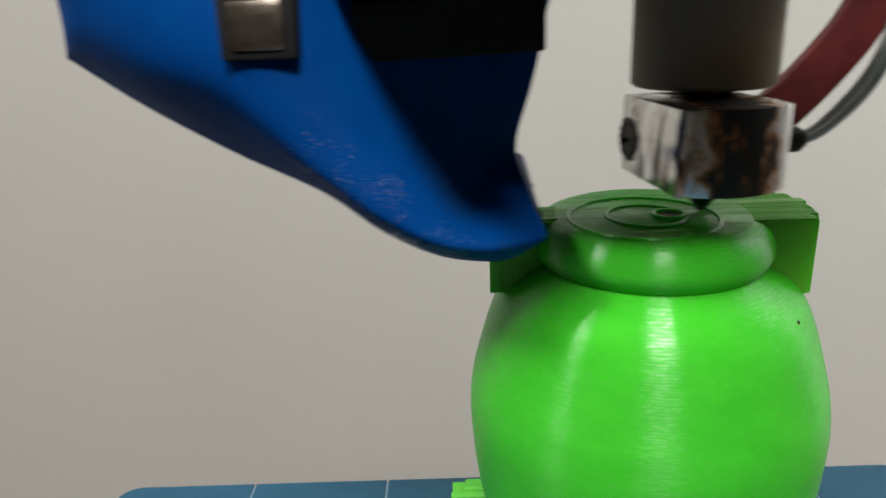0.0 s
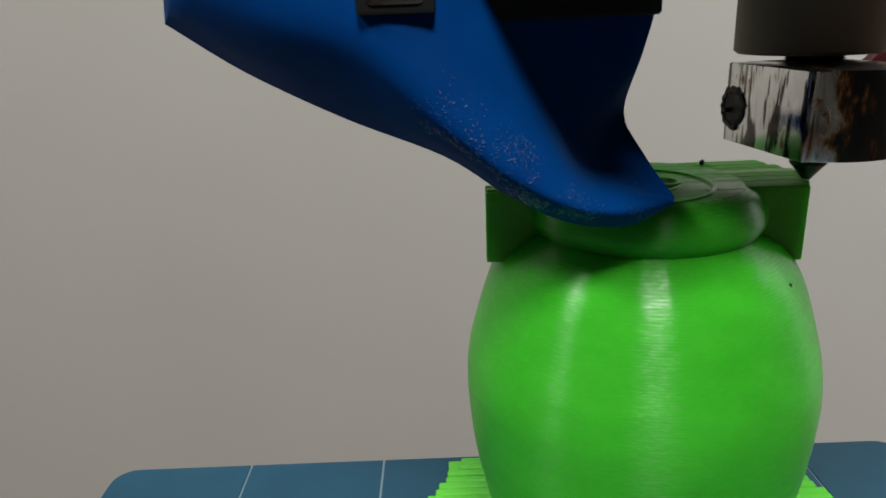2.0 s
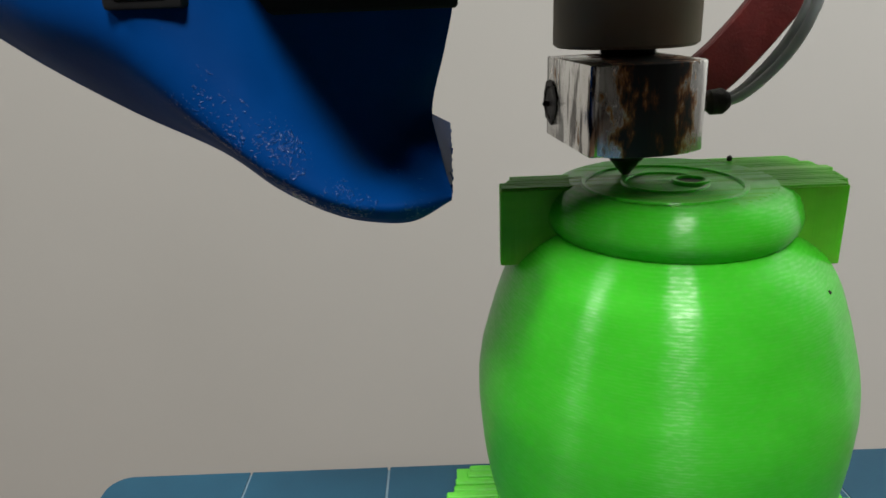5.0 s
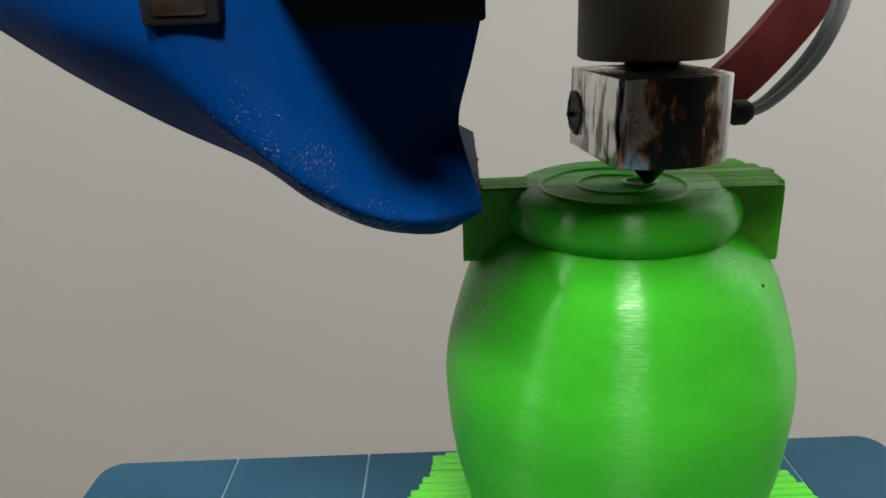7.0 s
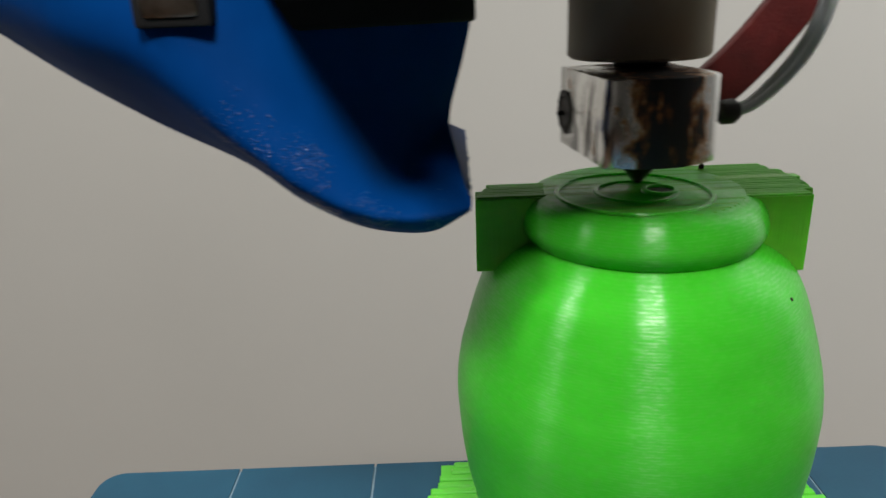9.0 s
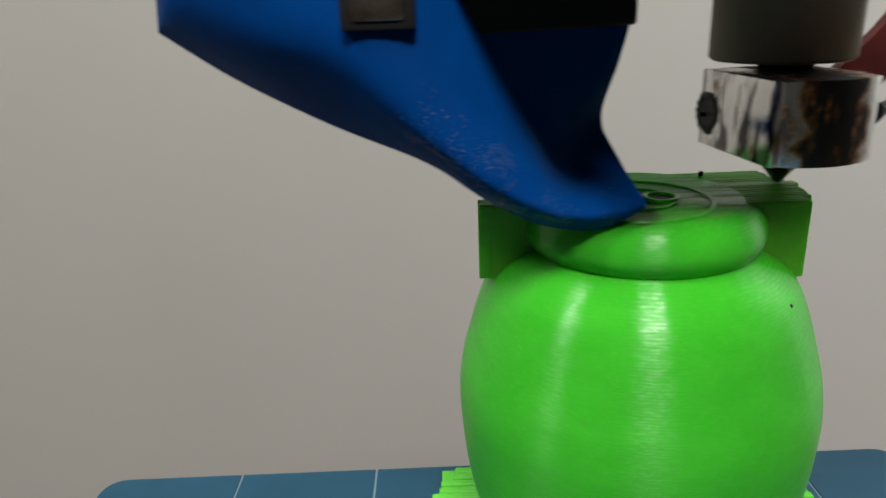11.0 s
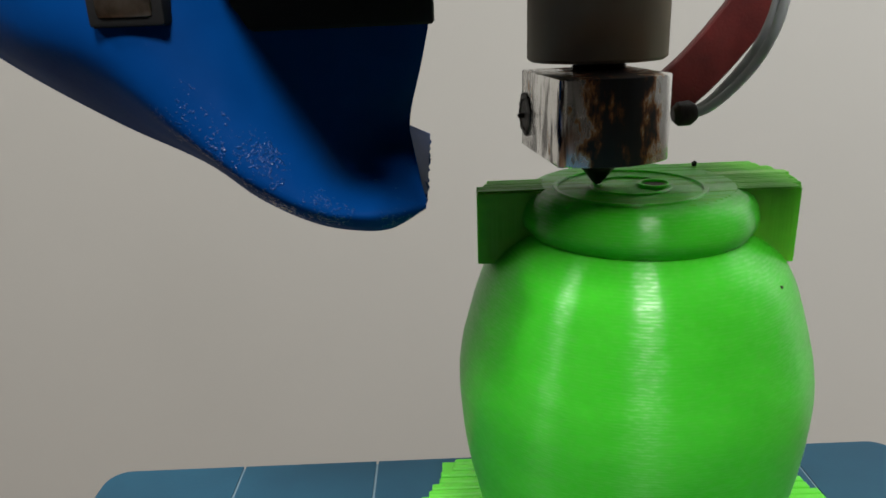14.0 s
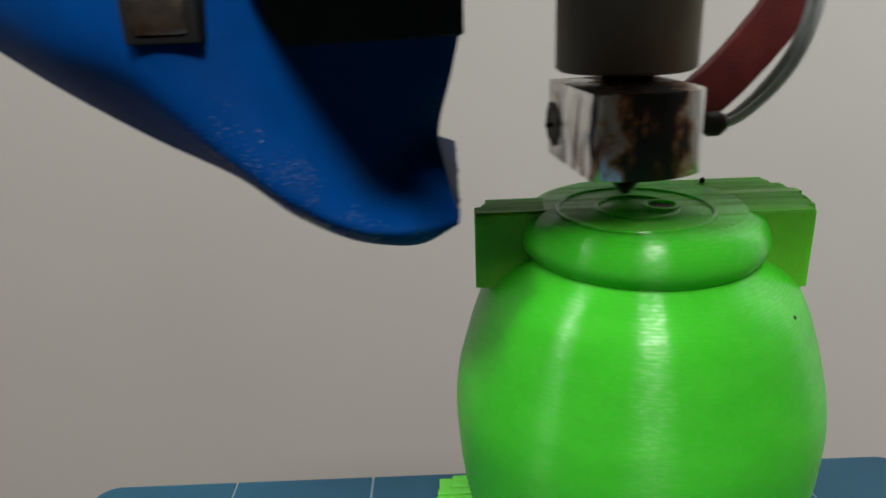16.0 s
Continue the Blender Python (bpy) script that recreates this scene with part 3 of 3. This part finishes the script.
def make_pot():
    pot = tagged(new("printed_pot"), "half-printed bright green plastic pot standing on a raft", "printed pot")
    part("body", lathe(layered(POT_PROFILE, 1.2, 67.2), 144, wobble=0.07), GREEN, pot, "round glossy green body with fine layer lines")
    part("rim", lathe(layered(RIM_PROFILE, 66.6, 74.3), 144, wobble=0.05), GREEN, pot, "thick rounded green rim")
    infill = part("infill", lathe([(15.2, 72.9), (15.2, 74.0)], 96), GREEN_TOP, pot, "unfinished top layer with parallel infill strands", False)
    lay_strands(infill)
    for r, cx, cy in ((11.6, -2.0, -3.0), (6.0, -1.5, -2.4)):
        w = 0.42
        part("ring_wall", lathe([(r - w, 74.3), (r - w * 0.6, 74.6), (r + w * 0.6, 74.6), (r + w, 74.3)], 72, cx, cy, cap=False), GREEN, pot)
    part("hole_wall", lathe([(2.0, 74.3), (2.1, 74.85), (2.7, 74.85), (2.9, 74.3)], 40, 2.2, -2.8, False), GREEN, pot)
    # black disc painted in for the shaded opening; the top has no hole
    part("hole_shade", lathe([(2.0, 74.3), (2.0, 74.45)], 32, 2.2, -2.8), SOOT_AND_SHADE, pot, "black disc standing for the shade inside the round opening")
    for x0, x1, y0, y1, wall in ((-26.2, -13, -2.8, 4.6, LEFT_WALLS), (13, 23.4, -6.6, 12.2, RIGHT_WALLS)):
        core = part("support", box(max(x0, -23.6) if x0 < 0 else x0, x1 if x0 < 0 else 22.6, y0 + 0.4, y1 - 0.4, 62.2, 73.9), GREEN_SUPPORT, pot, "thin-walled green support block beside the rim", False)
        for a, b, c, d in wall:
            part("wall", box(a, b, c, d, 61.7 + random.uniform(0, 0.5), 74.35 - random.uniform(0, 0.45), 0.15, 1), GREEN_SUPPORT, core, smooth=False)
    part("stray_bit", scrap((13.2, 10.4, 74.3), 0.8), SOOT_AND_SHADE, pot, "tiny burnt scrap of plastic")
    part("speck", scrap((17.4, -16.6, 61.4), 0.5), SOOT_AND_SHADE, pot, "tiny dark speck on the body")
    part("curl", scrap((22.9, -5.6, 61.9), 0.5), WHITE, pot, "tiny pale plastic curl under the support")
    raft = part("raft", raft_base(), GREEN_RAFT, pot, "bright green raft of parallel strands with a stepped edge", False)
    y = -44.0
    while y < 30.5:
        half = math.sqrt(max(45.5 ** 2 - (y + 1.1) ** 2, 60))
        a, b = 4 - half + random.uniform(-0.6, 0.6), 4 + half + random.uniform(-0.6, 0.6)
        part("strand", box(a, b, y, y + 2.05, 0.02, 1.05 + random.uniform(-0.12, 0.15), 0.35, 1), GREEN_RAFT, raft)
        y += 2.2
    return pot


LEFT_WALLS = [(-26.2, -13, -2.8, -1.9), (-26.0, -13, -1.7, -0.8), (-26.1, -13, -0.6, 0.3), (-25.0, -13, 0.5, 1.5), (-24.9, -13, 1.7, 2.7), (-24.1, -13, 2.9, 4.6)]
RIGHT_WALLS = [(13, 24.1, -6.6, -5.6), (13, 23.9, -5.4, -4.4), (13, 25.2, -4.2, -2.8), (13, 25.0, -2.6, -1.2), (13, 26.1, -1.0, 0.8), (13, 25.9, 1.0, 2.8), (13, 26.7, 3.0, 5.2), (13, 25.8, 5.4, 8.0), (13, 24.4, 8.2, 12.2)]


def lay_strands(infill):
    """Strands laid along x over the rim, running out over both supports."""
    rng = random.Random(5)
    y = -15.0
    while y < 14.6:
        half = math.sqrt(max(15.3 ** 2 - (y + 0.4) ** 2, 4))
        a, b = -half, half
        for x0, x1, y0, y1 in LEFT_WALLS:
            if y0 - 0.2 <= y <= y1:
                a = x0 + rng.uniform(0.0, 0.35)
        for x0, x1, y0, y1 in RIGHT_WALLS:
            if y0 - 0.2 <= y <= y1:
                b = x1 - rng.uniform(0.0, 0.35)
        part("strand", box(a, b, y, y + 0.83, 73.6, 74.26 + rng.uniform(-0.035, 0.035), 0.1, 1), GREEN_TOP, infill, smooth=False)
        y += 0.85


def scrap(at, size):
    bm = bmesh.new()
    bmesh.ops.create_icosphere(bm, subdivisions=2, radius=size * 0.5)
    for v in bm.verts:
        v.co = v.co * (0.7 + 0.6 * random.random())
        v.co.z *= 1.4
    bmesh.ops.translate(bm, vec=(at[0], at[1], at[2] + size * 0.5), verts=bm.verts)
    return bm


def raft_base():
    bm = bmesh.new()
    box(-34, 42, -30, 30, 0.02, 0.6, 0, 1, bm)
    return bm


pot = make_pot()


# ---- the print head: hot end, wires, duct, fan ----
def make_head():
    head = tagged(new("extruder_assembly"), "printer extruder with scorched heater block and blue fan duct", "extruder")
    head.location = (0.03, NOZZLE_Y * MM, NOZZLE_Z * MM)
    # hot end
    part("heat_sink", lathe([(10.4, 19.3), (11.0, 19.8), (11.0, 46)], 96, 0.1, 4.0), SINK, head, "smooth grey-brown metal cylinder")
    neck = []
    for i in range(14):
        neck += [(4.3 if i % 2 else 3.9, 17.4 + i * 0.16)]
    part("heat_break", lathe(neck, 40, 0.1, 2.2), DARK_STEEL, head, "dark threaded steel neck")
    bm = heater_block()
    bmesh.ops.rotate(bm, cent=(0, 0, 0), matrix=Matrix.Rotation(radians(7.8), 3, "Z"), verts=bm.verts)
    bmesh.ops.translate(bm, vec=(-2.2, -3.8, 5.9), verts=bm.verts)
    part("heater_block", bm, SCORCHED_REFLECTION, head, "shiny aluminium block streaked with burnt brown plastic, dark reflection painted on the front")
    part("nozzle", lathe([(0.4, 0.0), (0.6, 0.05), (2.3, 2.2), (2.7, 2.6), (2.9, 5.95)], 32), DARK_STEEL, head, "dark pointed nozzle")
    turn = Matrix.Translation((-2.2, -3.8, 5.9)) @ Matrix.Rotation(radians(7.8), 4, "Z")
    bm = lathe([(3.4, 0), (3.3, 0.2), (2.6, 0.3), (2.4, 0.1)], 32, wobble=0.7)
    bmesh.ops.transform(bm, matrix=turn @ Matrix.Translation((-8.1, 8.3, 5.4)) @ Matrix.Rotation(radians(-90), 4, "Y"), verts=bm.verts)
    part("cartridge_end", bm, SOOT_AND_SHADE, head, "sooty round end of the heater cartridge")
    bm = box(-9.2, -8.0, 8.6, 9.4, 4.6, 5.4, 0.3, 2)
    bmesh.ops.transform(bm, matrix=turn, verts=bm.verts)
    part("burnt_crumb", bm, SOOT_AND_SHADE, head)
    bm = lathe([(1.1, 0), (1.9, 0.8), (2.0, 2.6), (1.3, 3.6)], 20)
    bmesh.ops.transform(bm, matrix=Matrix.Translation((11.6, 0, 10.6)) @ Matrix.Rotation(radians(85), 4, "Y"), verts=bm.verts)
    part("wire_joint", bm, SOOT_AND_SHADE, head, "dark crimped wire joint")
    strap = glide([(14.0, 13.2, 11.0), (16.6, 13.5, 13.2), (20.4, 14, 16.5), (25.2, 14, 22.0), (29.4, 14, 28.1), (35.4, 14, 41.3)], 8)
    part("heater_sleeve", sweep(strap, [(-4.1, -0.8), (-3.8, -1.1), (3.8, -1.1), (4.1, -0.8), (4.1, 0.8), (3.8, 1.1), (-3.8, 1.1), (-4.1, 0.8)]), RED, head, "flat dark red insulating sleeve over the heater wires")
    wire = glide([(14.0, 0, 10.6), (17.0, 0, 11.4), (20.5, 0, 14.1), (23.9, 0, 17.9), (26.2, 0, 22.2), (27.6, 0, 27.5), (29.0, 0, 40.0)], 8)
    part("sensor_wire", sweep(wire, circle(0.75)), GREY_WIRE, head, "thin grey sensor wire")
    wire = glide([(14.2, 1.4, 10.8), (17.1, 1.4, 11.8), (20.2, 1.4, 14.7), (23.4, 1.4, 18.6), (25.7, 1.4, 22.8), (27.1, 1.4, 28.0), (28.5, 1.4, 40.0)], 8)
    part("sensor_wire", sweep(wire, circle(0.7)), GREY_WIRE, head, "thin grey sensor wire")
    # front outline lies out of view, drawn to cast shade on duct and rim
    part("carriage", prism([(-55, -14), (-51.5, -20), (-47, -25.5), (-41.5, -31.5), (-35.4, -37.5), (-30, -43), (-26, -45.5), (-20, -40.4), (13, -40.4), (13, 30), (-55, 30)], 33.6, 70), BLACK, head, "black carriage body above the hot end")
    # plate added out of view to keep side light off the upper duct
    part("duct_shade_plate", box(-99, -55.2, -12, 30, 43.5, 70, 0.8), BLACK, head, "unseen black plate added over the duct to shade it")
    # block added out of view to shade the pot's top and right support
    part("pot_shade_block", prism([(13.2, -40), (37, -40), (34.5, -30), (26, -8), (13.2, -8)], 41.0, 48.0), BLACK, head, "unseen black block added beside the carriage to shade the pot top")
    part("fan_housing", prism([(-52.0, -15.6), (-48.4, -14.8), (-40, -11.6), (-33, -8.2), (-25.7, -4.2), (-25.5, 2), (-52, 2)], 25.8, 33.5), MATT_BLACK, head, "black cooling fan housing on the duct")
    part("fan_duct", duct_mesh(), BLUE, head, "curved glossy blue printed cooling duct")
    part("outlet", outlet_mesh(), BLUE, head, "ragged blue outlet lip of the duct")
    # proud black block, not a cavity: its colour stands for the recess's shade
    part("recess_shade", box(-67.0, -57.8, -22.8, -8.0, 27.0, 37.0, 0.5), MATT_BLACK, head, "proud black block coloured as the shade of a square bolt recess")
    part("nut", box(-66.0, -58.9, -23.3, -18.0, 27.9, 34.0, 0.9), NUT, head, "worn steel square nut in the recess")
    for u in (0.06, 0.2, 0.31, 0.45, 0.58, 0.7, 0.83, 0.95):
        a = Vector((-27.8, -18.8, 2.4)).lerp(Vector((-27.2, 13.6, 5.6)), u)
        part("crumb", scrap((a.x, a.y, a.z), random.uniform(0.6, 1.1)), BLUE, head, "ragged bit of blue plastic on the outlet edge")
    return head


def prism(ring, z0, z1):
    bm = bmesh.new()
    lo = [bm.verts.new((x, y, z0)) for x, y in ring]
    hi = [bm.verts.new((x, y, z1)) for x, y in ring]
    n = len(ring)
    bm.faces.new(lo)
    bm.faces.new(hi)
    for i in range(n):
        bm.faces.new((lo[i], lo[(i + 1) % n], hi[(i + 1) % n], hi[i]))
    bmesh.ops.recalc_face_normals(bm, faces=bm.faces)
    bmesh.ops.bevel(bm, geom=list(bm.edges), offset=0.4, segments=1, affect="EDGES")
    return bm


def outlet_mesh():
    """Wedge behind the tip whose end opens towards the nozzle, with a ragged edge."""
    bm = bmesh.new()
    pts = [(-30.2, -1.6, 11.0), (-27.9, -19.0, 2.6), (-27.0, 14.0, 6.9), (-28.0, 12.0, 4.6), (-38, 5, 4.0), (-36, -6, 0.4), (-33, -14, 0.2), (-36, 3, 10.5)]
    for k in range(14):
        u = k / 13
        a = Vector((-27.8, -18.8, 2.8)).lerp(Vector((-27.2, 13.6, 6.0)), u)
        pts.append((a.x + random.uniform(-0.35, 0.35), a.y, a.z + random.uniform(-0.3, 0.3)))
    vs = [bm.verts.new(q) for q in pts]
    hull = bmesh.ops.convex_hull(bm, input=vs)
    loose = [v for v in bm.verts if not v.link_faces]
    bmesh.ops.delete(bm, geom=loose, context="VERTS")
    return bm


def heater_block():
    """Box with a bowed front and small bevels."""
    bm = bmesh.new()
    ring = [(-8.1, 10.5), (-8.2, -9.6), (-7.7, -10.3)]
    ring += [(0.6 + 7.6 * k / 7, -12.1 + 0.042 * (7.6 * k / 7 + 0.4) ** 2) for k in range(-7, 8)]
    ring += [(8.8, -8.2), (8.8, 10.5)]
    lo = [bm.verts.new((x, y, 0)) for x, y in ring]
    hi = [bm.verts.new((x, y, 12.2)) for x, y in ring]
    n = len(ring)
    bm.faces.new(lo)
    bm.faces.new(hi)
    for i in range(n):
        bm.faces.new((lo[i], lo[(i + 1) % n], hi[(i + 1) % n], hi[i]))
    bmesh.ops.recalc_face_normals(bm, faces=bm.faces)
    bmesh.ops.bevel(bm, geom=list(bm.edges), offset=0.28, segments=2, affect="EDGES", profile=0.5)
    return bm


# four lines along the duct: lower edge, fold over the underside, crease towards the nozzle side, upper edge
DUCT_LOW = [(-96.6, 1.6, 40.5), (-97.2, 1.6, 35.5), (-98.0, 1.6, 27.1), (-86.2, -1.4, 19.9), (-71.2, -8.8, 13.6), (-57.5, -16.7, 9.2), (-49.8, -20.0, 4.6), (-43.2, -19.6, 0.9), (-37.7, -18.8, -0.7), (-32.6, -19.0, -0.6), (-27.7, -19.7, 2.2)]
DUCT_FOLD = [(-95, -4, 44), (-93, -7, 41), (-90, -9, 34), (-80, -15, 27.5), (-67.5, -21, 24), (-56, -23.5, 14.2), (-48.5, -24, 8.2), (-42, -23.5, 4.2), (-37, -22, 2.4), (-32.2, -21, 2.1), (-27.65, -19.8, 2.5)]
DUCT_CREASE = [(-93.5, -2, 48), (-90, -5, 48), (-84, -9, 45), (-73, -16, 41), (-60, -18, 38), (-51.5, -14.5, 31), (-46.5, -13, 21.5), (-42, -12.7, 12.5), (-38.6, -13.5, 6.6), (-33, -16.8, 4.3), (-27.6, -19.7, 2.9)]
DUCT_UP = [(-92, 2, 52), (-88, 2, 54), (-80, 0, 56), (-66, -2, 56), (-46, -3, 52), (-26.1, -3, 40), (-26.0, -3, 29.0), (-27.6, -2.4, 20.8), (-29.8, -1.4, 12.5), (-29.5, -8, 8.0), (-27.55, -19.6, 3.2)]


def duct_mesh():
    """Closed shell: each rib runs from the lower edge round the fold to the crease and on to the upper edge."""
    lines = [glide(q[:3], 6)[:-1] + glide(q[2:], 6) for q in (DUCT_LOW, DUCT_FOLD, DUCT_CREASE, DUCT_UP)]
    bm = bmesh.new()
    fronts, backs = [], []
    for i, (low, fold, crease, up) in enumerate(zip(*lines)):
        s = i / (len(lines[0]) - 1)
        swell = (1 - s) ** 0.5
        belly = fold.lerp(crease, 0.5) + Vector((-0.6, -1.6, 0.8)) * swell
        under = low.lerp(fold, 0.5) + Vector((0, -1.2, -0.5)) * swell
        hollow = crease.lerp(up, 0.5) + Vector((-0.3, 1.6, 0)) * swell
        rib = glide([low, under, fold, belly, crease], 6)[:-1] + glide([crease, hollow, up], 8)
        f, k = [], []
        for j, q in enumerate(rib):
            u = j / (len(rib) - 1)
            wave = 0.14 * noise.noise(q * 0.45) if 0 < j < len(rib) - 1 else 0
            f.append(bm.verts.new((q.x, q.y + wave, q.z)))
            k.append(bm.verts.new((q.x - 0.4 * u * s, max(q.y, low.y + (up.y - low.y) * u) + 1.6, q.z + 0.8 * (1 - u))))
        fronts.append(f)
        backs.append(k)
    n, m = len(fronts), len(fronts[0]) - 1
    for i in range(n - 1):
        for j in range(m):
            bm.faces.new((fronts[i][j], fronts[i][j + 1], fronts[i + 1][j + 1], fronts[i + 1][j]))
            bm.faces.new((backs[i][j], backs[i + 1][j], backs[i + 1][j + 1], backs[i][j + 1]))
        for j in (0, m):
            bm.faces.new((fronts[i][j], fronts[i + 1][j], backs[i + 1][j], backs[i][j]))
    for i in (0, n - 1):
        for j in range(m):
            bm.faces.new((fronts[i][j], fronts[i][j + 1], backs[i][j + 1], backs[i][j]))
    return bm


head = make_head()


def motions():
    walk(bed, [(t, pose(0, d * MM, 0)) for t, d in BED_ROWS])
    walk(pot, [(t, pose(POT_X * MM, (POT_Y + d) * MM, 0)) for t, d in BED_ROWS])
    walk(head, [(t, pose(x * MM, NOZZLE_Y * MM, NOZZLE_Z * MM)) for t, x in HEAD_ROWS])


motions()
